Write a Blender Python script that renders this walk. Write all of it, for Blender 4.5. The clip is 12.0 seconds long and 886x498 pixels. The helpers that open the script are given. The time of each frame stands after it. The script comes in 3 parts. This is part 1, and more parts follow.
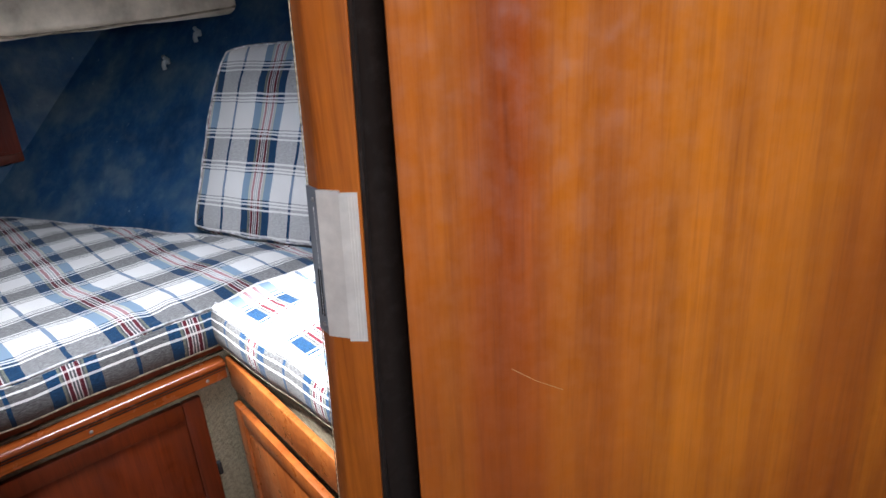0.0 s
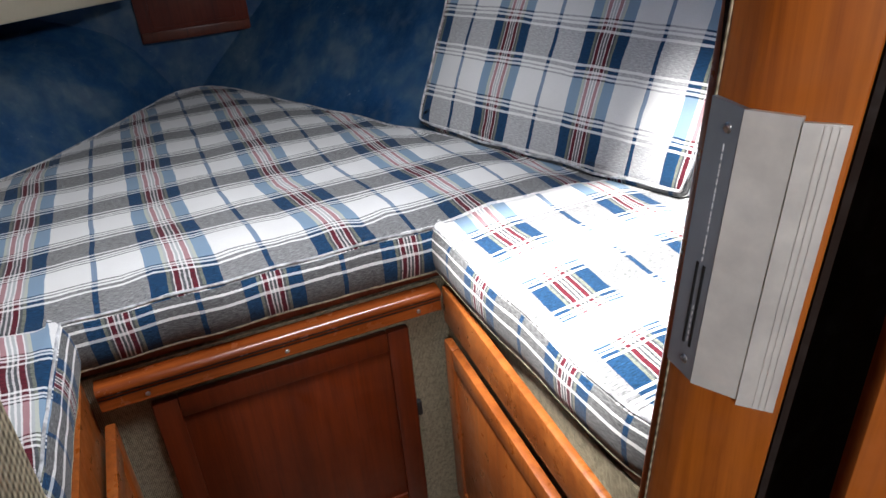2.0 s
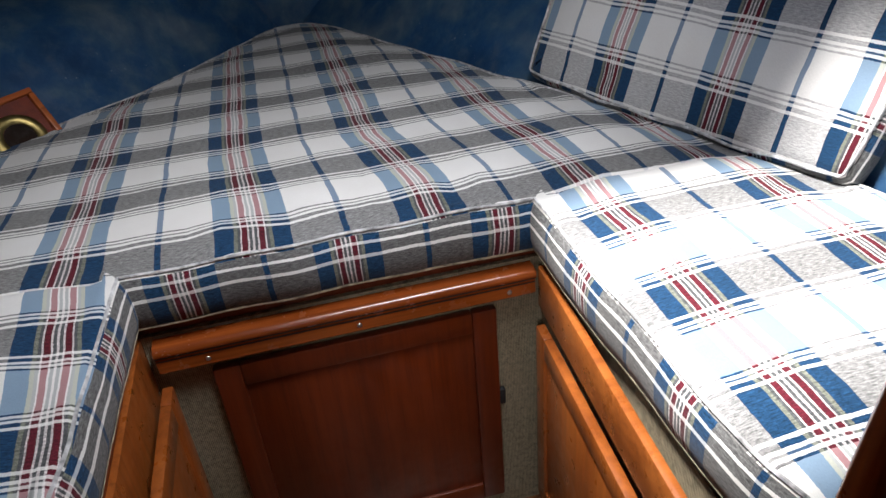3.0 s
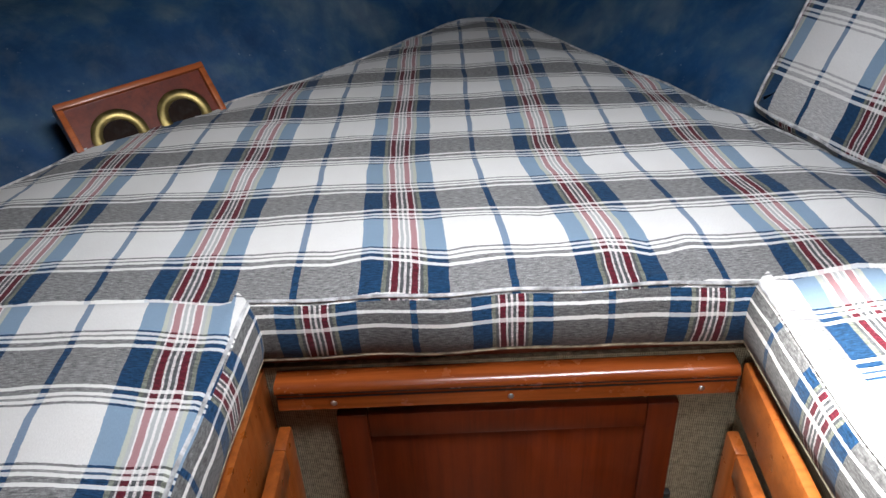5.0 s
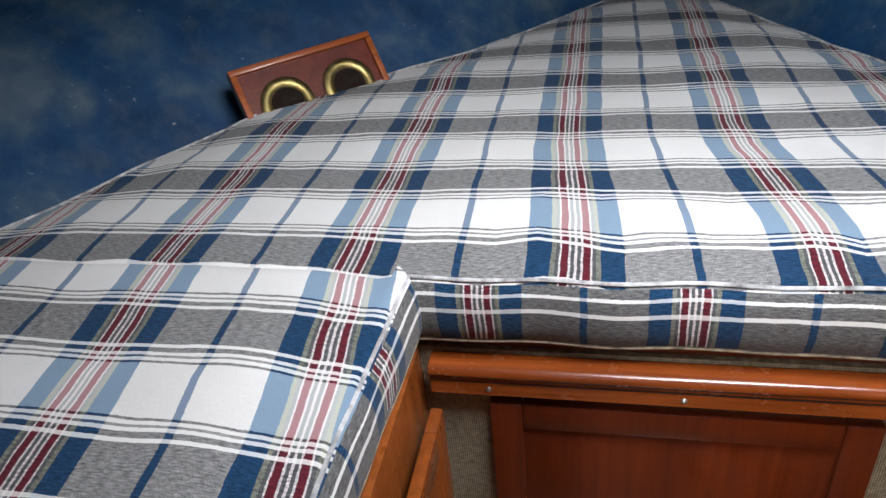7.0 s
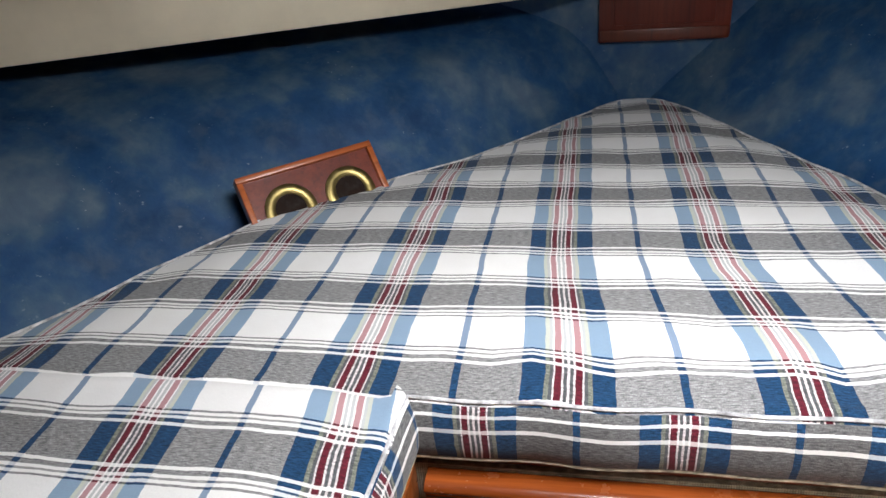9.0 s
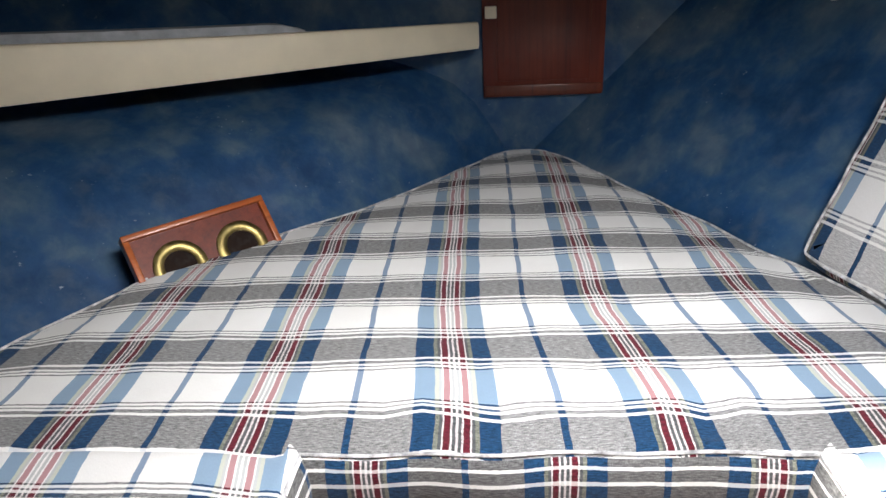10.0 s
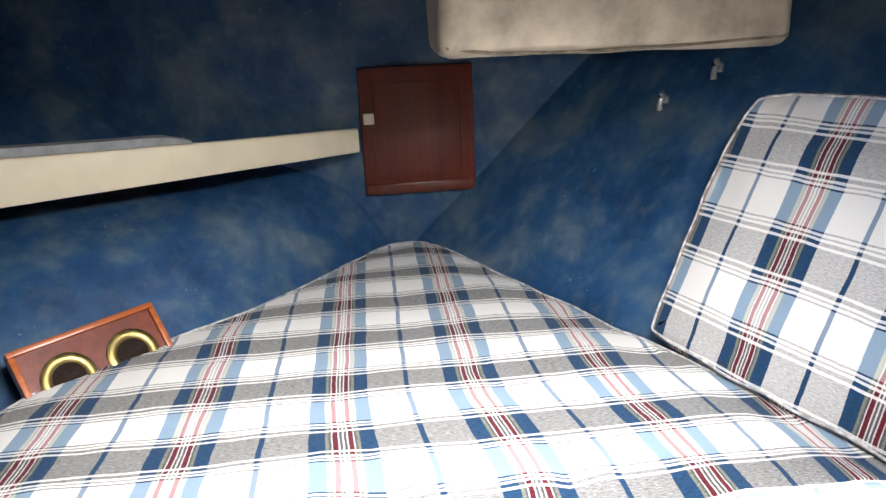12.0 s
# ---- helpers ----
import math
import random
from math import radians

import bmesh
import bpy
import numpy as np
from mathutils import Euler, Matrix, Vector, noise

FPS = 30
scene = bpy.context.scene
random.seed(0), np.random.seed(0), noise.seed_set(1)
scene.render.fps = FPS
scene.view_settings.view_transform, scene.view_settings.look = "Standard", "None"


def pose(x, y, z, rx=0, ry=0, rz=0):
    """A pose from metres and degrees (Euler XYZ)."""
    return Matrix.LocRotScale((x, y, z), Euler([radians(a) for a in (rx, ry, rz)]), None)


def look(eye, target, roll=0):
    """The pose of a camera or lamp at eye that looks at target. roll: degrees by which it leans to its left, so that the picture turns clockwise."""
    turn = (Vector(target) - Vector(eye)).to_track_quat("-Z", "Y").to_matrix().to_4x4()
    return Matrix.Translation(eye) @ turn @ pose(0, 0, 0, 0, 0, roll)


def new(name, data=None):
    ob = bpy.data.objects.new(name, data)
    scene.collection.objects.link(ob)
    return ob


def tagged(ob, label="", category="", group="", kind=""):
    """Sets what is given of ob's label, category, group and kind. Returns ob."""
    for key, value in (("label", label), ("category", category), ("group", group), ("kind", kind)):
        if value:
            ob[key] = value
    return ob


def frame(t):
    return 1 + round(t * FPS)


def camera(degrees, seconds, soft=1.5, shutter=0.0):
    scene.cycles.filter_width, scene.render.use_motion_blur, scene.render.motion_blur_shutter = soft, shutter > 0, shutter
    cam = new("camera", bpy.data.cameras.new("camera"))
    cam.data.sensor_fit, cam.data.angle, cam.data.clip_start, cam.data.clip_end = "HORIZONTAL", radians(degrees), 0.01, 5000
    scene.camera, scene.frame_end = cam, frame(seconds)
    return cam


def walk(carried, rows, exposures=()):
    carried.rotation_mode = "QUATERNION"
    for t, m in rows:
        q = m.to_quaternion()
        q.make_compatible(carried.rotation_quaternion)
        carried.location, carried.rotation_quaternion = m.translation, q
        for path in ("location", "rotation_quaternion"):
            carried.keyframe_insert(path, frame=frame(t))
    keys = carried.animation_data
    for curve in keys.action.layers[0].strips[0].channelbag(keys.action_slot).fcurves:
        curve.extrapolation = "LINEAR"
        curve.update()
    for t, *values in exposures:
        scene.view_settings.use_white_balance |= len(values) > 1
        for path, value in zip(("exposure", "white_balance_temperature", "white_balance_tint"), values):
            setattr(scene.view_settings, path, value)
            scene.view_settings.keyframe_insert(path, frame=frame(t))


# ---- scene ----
cam = camera(63.2, 12.0)
PATH = [
    (0, (0.123, -0.195, 1.463), (1.279, 1.254, 0.711), -5.4),
    (0.5, (0.188, -0.116, 1.437), (1.133, 1.472, 0.672), -5.3),
    (1, (0.228, -0.025, 1.4), (0.935, 1.67, 0.61), -4.8),
    (1.5, (0.214, 0.115, 1.381), (0.817, 1.815, 0.517), -6.1),
    (2, (0.218, 0.228, 1.36), (0.857, 1.865, 0.405), -4.9),
    (2.5, (0.262, 0.327, 1.336), (0.781, 1.979, 0.336), -4.9),
    (3, (0.293, 0.403, 1.304), (0.637, 2.067, 0.249), -5.3),
    (3.2, (0.301, 0.426, 1.29), (0.573, 2.093, 0.219), -4.9),
    (4.8, (0.286, 0.645, 1.288), (0.289, 2.351, 0.244), -3.4),
    (5, (0.271, 0.657, 1.276), (0.235, 2.356, 0.222), -3.2),
    (5.5, (0.253, 0.686, 1.256), (0.067, 2.352, 0.165), -5.1),
    (6, (0.243, 0.698, 1.24), (-0.039, 2.321, 0.106), -6.8),
    (6.5, (0.231, 0.707, 1.229), (-0.095, 2.355, 0.144), -6.7),
    (6.7, (0.226, 0.713, 1.231), (-0.15, 2.355, 0.153), -7.0),
    (8.3, (0.203, 0.71, 1.292), (-0.251, 2.401, 0.326), -5.3),
    (8.5, (0.205, 0.708, 1.301), (-0.243, 2.412, 0.354), -5.2),
    (9, (0.216, 0.706, 1.323), (-0.173, 2.451, 0.428), -4.9),
    (9.5, (0.23, 0.697, 1.341), (-0.019, 2.486, 0.482), -3.7),
    (10, (0.244, 0.682, 1.36), (0.123, 2.507, 0.551), -2.8),
    (10.5, (0.255, 0.663, 1.378), (0.227, 2.506, 0.602), -2.5),
    (11, (0.27, 0.634, 1.4), (0.356, 2.49, 0.659), -2.5),
    (11.5, (0.28, 0.607, 1.417), (0.418, 2.481, 0.732), -2.6),
    (12, (0.273, 0.572, 1.445), (0.451, 2.465, 0.825), -2.5),
]
EXPOSURE = [(0, 2.1, 5900, 11), (1.5, 1.95, 6050, 10), (2.5, 1.4, 6250, 11), (3.2, 1.3, 6350, 11), (5.0, 1.85, 6250, 10), (6.7, 2.0, 6250, 10), (9.5, 2.45, 6500, 10), (11, 2.7, 6620, 10), (12, 3.2, 6700, 10)]
walk(cam, [(t, look(eye, target, roll)) for t, eye, target, roll in PATH], EXPOSURE)

# ---- light ----
world = bpy.data.worlds.new("world")
scene.world = world
world.use_nodes = True
SUN_DIR = Vector((-0.32, -0.02, 1.0)).normalized()      # towards the sun
sky = world.node_tree.nodes.new("ShaderNodeTexSky")
sky.sky_type, sky.sun_disc = "NISHITA", False
sky.sun_elevation = math.asin(SUN_DIR.z)
sky.sun_rotation = math.atan2(SUN_DIR.x, SUN_DIR.y)
back = world.node_tree.nodes["Background"]
back.inputs["Strength"].default_value = 0.10
world.node_tree.links.new(sky.outputs[0], back.inputs[0])


def lamp(name, kind, m, energy, color=(1, 1, 1), **more):
    data = bpy.data.lights.new(name, kind)
    data.energy, data.color = energy, color
    if kind == "AREA":
        data.shape, data.size, data.size_y = "RECTANGLE", more["size"], more["size_y"]
        data.spread = radians(more["spread"])
    if kind == "SUN":
        data.angle = radians(more["angle"])
    ob = new(name, data)
    ob.matrix_world = m
    return ob


CEIL = 1.72
lamp("sun", "SUN", look(SUN_DIR * 10, (0, 0, 0)), 5.0, (1, 0.96, 0.9), angle=9)
lamp("skylight_daylight", "AREA", look((0.61, 1.10, CEIL + 0.09), (0.07, 1.68, 0.64)), 2.8, (1, 0.985, 0.97), size=0.72, size_y=0.30, spread=108)
lamp("companionway_daylight", "AREA", look((-0.42, -1.25, 1.93), (0.40, 0.30, 1.62)), 2.7, (1, 0.97, 0.93), size=0.44, size_y=0.85, spread=84)


# ---- materials ----
class Mat:
    """A node material with small helpers."""

    def __init__(self, name, rough=0.5, metal=0.0, spec=0.5):
        self.m = bpy.data.materials.new(name)
        self.m.use_nodes = True
        self.t = self.m.node_tree
        self.b = self.t.nodes["Principled BSDF"]
        self.b.inputs["Roughness"].default_value = rough
        self.b.inputs["Metallic"].default_value = metal
        self.b.inputs["Specular IOR Level"].default_value = spec

    def node(self, kind, **kw):
        n = self.t.nodes.new(kind)
        for k, v in kw.items():
            n.inputs[k].default_value = v
        return n

    def link(self, a, b):
        self.t.links.new(a, b)

    def coord(self, scale=(1, 1, 1), which="Object"):
        c, m = self.node("ShaderNodeTexCoord"), self.node("ShaderNodeMapping", Scale=scale)
        self.link(c.outputs[which], m.inputs[0])
        return m.outputs[0]

    def noise(self, vec, scale, detail=4, rough=0.6, dist=0.0):
        n = self.node("ShaderNodeTexNoise", Scale=scale, Detail=detail, Roughness=rough, Distortion=dist)
        self.link(vec, n.inputs["Vector"])
        return n.outputs["Fac"]

    def ramp(self, fac, stops, constant=False):
        n = self.node("ShaderNodeValToRGB")
        if constant:
            n.color_ramp.interpolation = "CONSTANT"
        e = n.color_ramp.elements
        e.remove(e[1])
        e[0].position, e[0].color = stops[0][0], (*stops[0][1], 1)
        for p, c in stops[1:]:
            e.new(p).color = (*c, 1)
        self.link(fac, n.inputs[0])
        return n.outputs[0]

    def mix(self, a, b, fac, blend="MIX"):
        n = self.t.nodes.new("ShaderNodeMix")
        n.data_type, n.blend_type = "RGBA", blend
        for sock, v in ((n.inputs[6], a), (n.inputs[7], b), (n.inputs[0], fac)):
            if isinstance(v, bpy.types.NodeSocket):
                self.link(v, sock)
            elif isinstance(v, tuple):
                sock.default_value = (*v, 1)
            else:
                sock.default_value = v
        return n.outputs[2]

    def math(self, op, a, b=0.0):
        n = self.t.nodes.new("ShaderNodeMath")
        n.operation = op
        for sock, v in zip(n.inputs, (a, b)):
            if isinstance(v, bpy.types.NodeSocket):
                self.link(v, sock)
            else:
                sock.default_value = v
        return n.outputs[0]

    def bump(self, fac, strength, distance):
        n = self.node("ShaderNodeBump", Strength=strength, Distance=distance)
        self.link(fac, n.inputs["Height"])
        self.link(n.outputs[0], self.b.inputs["Normal"])

    def color(self, c):
        if isinstance(c, tuple):
            self.b.inputs["Base Color"].default_value = (*c, 1)
        else:
            self.link(c, self.b.inputs["Base Color"])
        return self

    def rough(self, c):
        self.link(c, self.b.inputs["Roughness"])


# stripes of the warp from the middle of a group: distance, colour where dark weft crosses, colour where white weft crosses
PIN_D, PIN_L, ASH_D, ASH_L = (0.58, 0.54, 0.54), (0.80, 0.77, 0.77), (0.085, 0.09, 0.095), (0.46, 0.48, 0.48)
RED_D, RED_L, NAVY_D, NAVY_L = (0.100, 0.012, 0.022), (0.42, 0.235, 0.25), (0.011, 0.045, 0.108), (0.23, 0.33, 0.45)
WARP = [(0.0, PIN_D, PIN_L), (0.0012, ASH_D, ASH_L), (0.006, PIN_D, PIN_L), (0.0085, RED_D, RED_L), (0.0172, PIN_D, PIN_L), (0.0197, ASH_D, ASH_L),
        (0.0240, (0.17, 0.18, 0.15), (0.50, 0.52, 0.46)), (0.0295, NAVY_D, NAVY_L), (0.0585, None, (0.77, 0.765, 0.755)), (0.1365, NAVY_D, (0.21, 0.28, 0.39))]
# weft: distance from the middle of the grey band, share of white weft, share of solid white line
ROWS_TOP = [(0.0, 0.0, 0.0), (0.036, 1.0, 0.62), (0.0422, 0.0, 0.0), (0.0505, 1.0, 0.62), (0.0562, 0.12, 0.0), (0.0600, 1.0, 0.62), (0.0655, 0.0, 0.0), (0.0695, 1.0, 0.0)]
ROWS_BOX = [(0.0, 0.0, 0.0), (0.036, 1.0, 0.5), (0.0425, 0.0, 0.0), (0.061, 1.0, 0.4), (0.0655, 0.0, 0.0)]


def stripes(mat, value, period, phase, bands):
    """Colours of the stripes across a value in metres; bands: (from, to, colour) by distance from the stripe's middle."""
    v = mat.math("ABSOLUTE", mat.math("SUBTRACT", mat.math("MODULO", mat.math("ADD", value, 40 * period - phase + period / 2), period), period / 2))
    f = mat.math("DIVIDE", v, period / 2)
    return mat.ramp(f, [(a / (period / 2), c) for a, c in bands], constant=True)


def plaid(name, px, py, rows=ROWS_TOP, grey=0.23, fleck=0.85):
    """Woven plaid cloth; stripes by the mesh's map, in metres; grey is the white warp under dark weft."""
    m = Mat(name, rough=0.9, spec=0.15)
    uv = m.node("ShaderNodeUVMap")
    at = uv.outputs[0]
    for scale, size in ((9.0, 0.010), (260.0, 0.0022)):       # slack cloth, ragged yarn edges
        wob = m.node("ShaderNodeTexNoise", Scale=scale, Detail=2)
        m.link(uv.outputs[0], wob.inputs["Vector"])
        off = m.node("ShaderNodeVectorMath")
        off.operation = "MULTIPLY_ADD"
        m.link(wob.outputs["Color"], off.inputs[0])
        off.inputs[1].default_value = (size, size, 0)
        m.link(at, off.inputs[2])
        at = off.outputs[0]
    sep = m.node("ShaderNodeSeparateXYZ")
    m.link(at, sep.inputs[0])
    x, y = sep.outputs[0], sep.outputs[1]
    dark = stripes(m, x, 0.2835, px, [(d, a or (grey, grey, grey * 1.01)) for d, a, b in WARP])
    light = stripes(m, x, 0.2835, px, [(d, b) for d, a, b in WARP])
    share = stripes(m, y, 0.2235, py, [(d, (k, k, k)) for d, k, w in rows])
    solid = stripes(m, y, 0.2235, py, [(d, (w, w, w)) for d, k, w in rows])
    # heathered dark weft: slubs along the weft and single yarns
    yarn = m.noise(m.coord((900, 260, 1), "UV"), 1.0, 2)
    slub = m.noise(m.coord((95, 430, 1), "UV"), 1.0, 3)
    wear = m.noise(m.coord((5, 5, 5)), 1.0, 4)
    heather = m.mix(m.ramp(slub, [(0.32, (0.38, 0.38, 0.39)), (0.68, (1.58, 1.58, 1.57))]), m.ramp(yarn, [(0.3, (0.7, 0.7, 0.7)), (0.7, (1.3, 1.3, 1.3))]), 1.0, "MULTIPLY")
    dark = m.mix(dark, heather, fleck, "MULTIPLY")
    base = m.mix(dark, light, share)
    base = m.mix(base, (0.82, 0.815, 0.80), solid)
    base = m.mix(base, m.ramp(yarn, [(0.3, (0.88, 0.88, 0.88)), (0.7, (1.05, 1.05, 1.05))]), 0.8, "MULTIPLY")
    base = m.mix(base, m.ramp(wear, [(0.3, (0.90, 0.89, 0.87)), (0.7, (1.03, 1.03, 1.03))]), 0.8, "MULTIPLY")
    m.color(base)
    m.bump(m.math("ADD", yarn, slub), 0.35, 0.0012)
    m.b.inputs["Sheen Weight"].default_value = 0.1
    return m.m


def wood(name, dark, light, axis=2, rough=0.28, scale=1.0, coat=0.5, figure=0.75):
    """Varnished mahogany; the grain runs along an axis."""
    m = Mat(name, rough=rough)
    s = [16.0 * scale] * 3
    s[axis] = 0.7 * scale
    vec = m.coord(tuple(s))
    broad = m.noise(vec, 0.55, 3, 0.5, 0.4)
    grain = m.noise(vec, 3.0, 6, 0.7, 0.3)
    s2 = [130.0] * 3
    s2[axis] = 5.0
    pores = m.noise(m.coord(tuple(s2)), 1.0, 3)
    c = m.ramp(broad, [(0.36, dark), (0.62, light)])
    c = m.mix(c, m.ramp(grain, [(0.30, (0.50, 0.42, 0.36)), (0.48, (0.95, 0.93, 0.9)), (0.68, (1.30, 1.32, 1.3))]), figure, "MULTIPLY")
    c = m.mix(c, m.ramp(pores, [(0.32, (0.6, 0.55, 0.5)), (0.5, (1, 1, 1))]), figure * 0.6, "MULTIPLY")
    stain = m.noise(m.coord((3, 3, 3)), 1.0, 4)
    c = m.mix(c, m.ramp(stain, [(0.35, (0.80, 0.74, 0.70)), (0.65, (1.06, 1.04, 1.0))]), 0.7, "MULTIPLY")
    m.color(c)
    m.rough(m.ramp(m.noise(m.coord((30, 30, 30)), 1.0, 4), [(0.3, (rough * 0.8,) * 3), (0.7, (rough * 1.5,) * 3)]))
    m.b.inputs["Coat Weight"].default_value = coat
    m.b.inputs["Coat Roughness"].default_value = 0.22
    m.bump(pores, 0.12, 0.0006)
    return m.m


def sponge_paint():
    m = Mat("blue_sponge_paint", rough=0.55, spec=0.35)
    vec = m.coord((1, 1, 1))
    big = m.noise(vec, 4.6, 4, 0.5, 0.2)
    mid = m.noise(vec, 19.0, 4, 0.6, 0.2)
    c = m.ramp(big, [(0.34, (0.006, 0.036, 0.105)), (0.47, (0.014, 0.066, 0.170)), (0.55, (0.050, 0.105, 0.175)), (0.66, (0.12, 0.165, 0.21))])
    c = m.mix(c, m.ramp(mid, [(0.38, (0.008, 0.045, 0.130)), (0.5, (0.025, 0.080, 0.16)), (0.66, (0.10, 0.145, 0.19))]), 0.35)
    fleck = m.noise(vec, 75.0, 3, 0.5)
    patch = m.noise(vec, 5.0, 2, 0.5)
    few = m.math("MULTIPLY", m.ramp(fleck, [(0.68, (0, 0, 0)), (0.78, (0.6, 0.6, 0.6))]), m.ramp(patch, [(0.5, (0, 0, 0)), (0.62, (1, 1, 1))]))
    c = m.mix(c, (0.45, 0.48, 0.5), few)
    m.color(c)
    lumps = m.noise(vec, 35.0, 4, 0.6)
    m.bump(m.math("ADD", m.math("MULTIPLY", mid, 2.0), lumps), 0.35, 0.004)
    m.rough(m.ramp(lumps, [(0.3, (0.4,) * 3), (0.7, (0.65,) * 3)]))
    return m.m


def plain(name, c, rough=0.5, metal=0.0, var=0.12, scale=20.0, bump=0.1, dist=0.001):
    m = Mat(name, rough, metal)
    n = m.noise(m.coord((scale,) * 3), 1.0, 5)
    lo, hi = tuple(x * (1 - var * 1.5) for x in c), tuple(min(1, x * (1 + var)) for x in c)
    m.color(m.ramp(n, [(0.3, lo), (0.7, hi)]))
    m.rough(m.ramp(n, [(0.3, (rough * 0.85,) * 3), (0.7, (min(1, rough * 1.2),) * 3)]))
    m.bump(m.noise(m.coord((scale * 6,) * 3), 1.0, 3), bump, dist)
    return m.m


def woven(name, c, size=150.0):
    """Coarse basket-weave cloth."""
    m = Mat(name, rough=0.9, spec=0.1)
    vec = m.coord((size, size, size))
    sep = m.node("ShaderNodeSeparateXYZ")
    m.link(vec, sep.inputs[0])
    a = m.math("ADD", sep.outputs[0], sep.outputs[1])
    u = m.math("SINE", m.math("ADD", a, sep.outputs[2]))
    v = m.math("SINE", m.math("SUBTRACT", a, sep.outputs[2]))
    h = m.math("MULTIPLY", u, v)
    n = m.noise(m.coord((90, 90, 90)), 1.0, 3)
    col = m.ramp(m.math("ADD", m.math("MULTIPLY", h, 0.4), n), [(0.15, tuple(x * 0.28 for x in c)), (0.75, c)])
    m.color(m.mix(col, m.ramp(m.noise(m.coord((6, 6, 6)), 1.0, 4), [(0.3, (0.75, 0.74, 0.7)), (0.7, (1, 1, 1))]), 0.6, "MULTIPLY"))
    m.bump(h, 0.5, 0.002)
    return m.m


PLAID_MAIN = plaid("plaid_main", 0.175, 1.534)
PLAID_PORT = plaid("plaid_port", 0.175, 1.355)
PLAID_STAR = plaid("plaid_starboard", 0.235, 1.13)
# grey darkened here to paint in the shade on the cushions' sides
PLAID_BOX = plaid("shaded_plaid_boxing", 0.095, 0.034, ROWS_BOX, 0.13)
# same cloth with its grey lifted: the sun on the backrest is in the colour
PLAID_BACK = plaid("sunlit_plaid_backrest", 0.275, 0.06, ROWS_TOP, 0.46, 0.45)
PIPING = plain("piping_cloth", (0.52, 0.52, 0.53), 0.9, var=0.5, scale=45)
PIPING_LOW = plain("soiled_piping_cloth", (0.36, 0.31, 0.22), 0.9, var=0.4, scale=60)
WOOD_DOOR = wood("varnished_door_wood", (0.30, 0.058, 0.0012), (0.54, 0.165, 0.003), rough=0.7, coat=0.0, scale=0.5, figure=0.6)
WOOD_POST = wood("varnished_post_wood", (0.40, 0.105, 0.010), (0.52, 0.165, 0.018), rough=0.42, coat=0.15)
WOOD_RAIL = wood("varnished_rail_wood", (0.20, 0.043, 0.008), (0.32, 0.080, 0.015), axis=0, rough=0.2)
WOOD_RAIL_Y = wood("varnished_side_rail_wood", (0.26, 0.07, 0.014), (0.38, 0.12, 0.026), axis=1, rough=0.28)
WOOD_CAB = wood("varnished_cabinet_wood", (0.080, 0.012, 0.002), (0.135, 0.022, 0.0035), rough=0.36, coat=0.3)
WOOD_SIDE = wood("orange_varnished_wood", (0.24, 0.062, 0.012), (0.36, 0.105, 0.02), rough=0.3)
WOOD_PANEL = wood("red_stained_wood", (0.10, 0.014, 0.006), (0.16, 0.024, 0.008), rough=0.4, coat=0.1)
WOOD_FRAME = wood("orange_stained_wood", (0.30, 0.07, 0.016), (0.42, 0.11, 0.024), axis=0, rough=0.35)
WOOD_RED = wood("red_orange_varnish", (0.30, 0.055, 0.006), (0.40, 0.085, 0.010), rough=0.3)
# wood coloured near black: the shade of gaps and recesses is in its colour
SHADE_WOOD = wood("shade_dark_wood", (0.010, 0.004, 0.002), (0.020, 0.008, 0.0035), rough=0.85, coat=0.0)
PAINT = sponge_paint()
# ceiling made darker than the walls' paint so less light bounces up there
CEIL_DARK = plain("bounce_cutting_navy", (0.010, 0.020, 0.040), 0.7, var=0.3, scale=6)
CREAM = plain("cream_vinyl", (0.80, 0.71, 0.53), 0.45, var=0.06, scale=6, bump=0.15)
LINER = plain("cream_padded_vinyl", (0.50, 0.43, 0.34), 0.6, var=0.3, scale=8, bump=0.3, dist=0.003)
CARPET = woven("beige_carpet", (0.42, 0.36, 0.25), 900)
WEAVE = woven("beige_basket_weave", (0.62, 0.53, 0.36), 330)
ALU = plain("brushed_aluminium", (0.76, 0.73, 0.69), 0.42, 0.35, var=0.08, scale=40)
ALU_DARK = plain("grey_anodised_face", (0.33, 0.36, 0.40), 0.45, 0.6, var=0.08, scale=30)
STEEL = plain("screw_steel", (0.55, 0.55, 0.55), 0.35, 1.0)
BRASS = plain("aged_brass", (0.36, 0.28, 0.11), 0.38, 1.0, var=0.2, scale=50)
BLACK = plain("black_slot", (0.012, 0.012, 0.013), 0.6)
CHROME = plain("dull_chrome", (0.62, 0.62, 0.60), 0.3, 0.9)
WHITE_INK = plain("white_ink", (0.75, 0.75, 0.75), 0.6)
FLOOR = wood("sole_wood", (0.16, 0.06, 0.02), (0.26, 0.11, 0.035), axis=1, rough=0.4)
# assumed colour of the unseen saloon, kept dim to limit bounced light
AFT_WALL = plain("unseen_saloon_beige", (0.42, 0.37, 0.29), 0.6, var=0.06, scale=3)


# ---- mesh helpers ----
def part(name, bm, material, parent=None, label="", smooth=True):
    me = bpy.data.meshes.new(name)
    bmesh.ops.recalc_face_normals(bm, faces=bm.faces)
    bm.to_mesh(me)
    bm.free()
    for p in me.polygons:
        p.use_smooth = smooth
    if material:
        me.materials.append(material)
    if smooth:
        me.set_sharp_from_angle(angle=radians(40))
    ob = new(name, me)
    if parent:
        ob.parent = parent
    if label:
        ob["label"] = label
    return ob


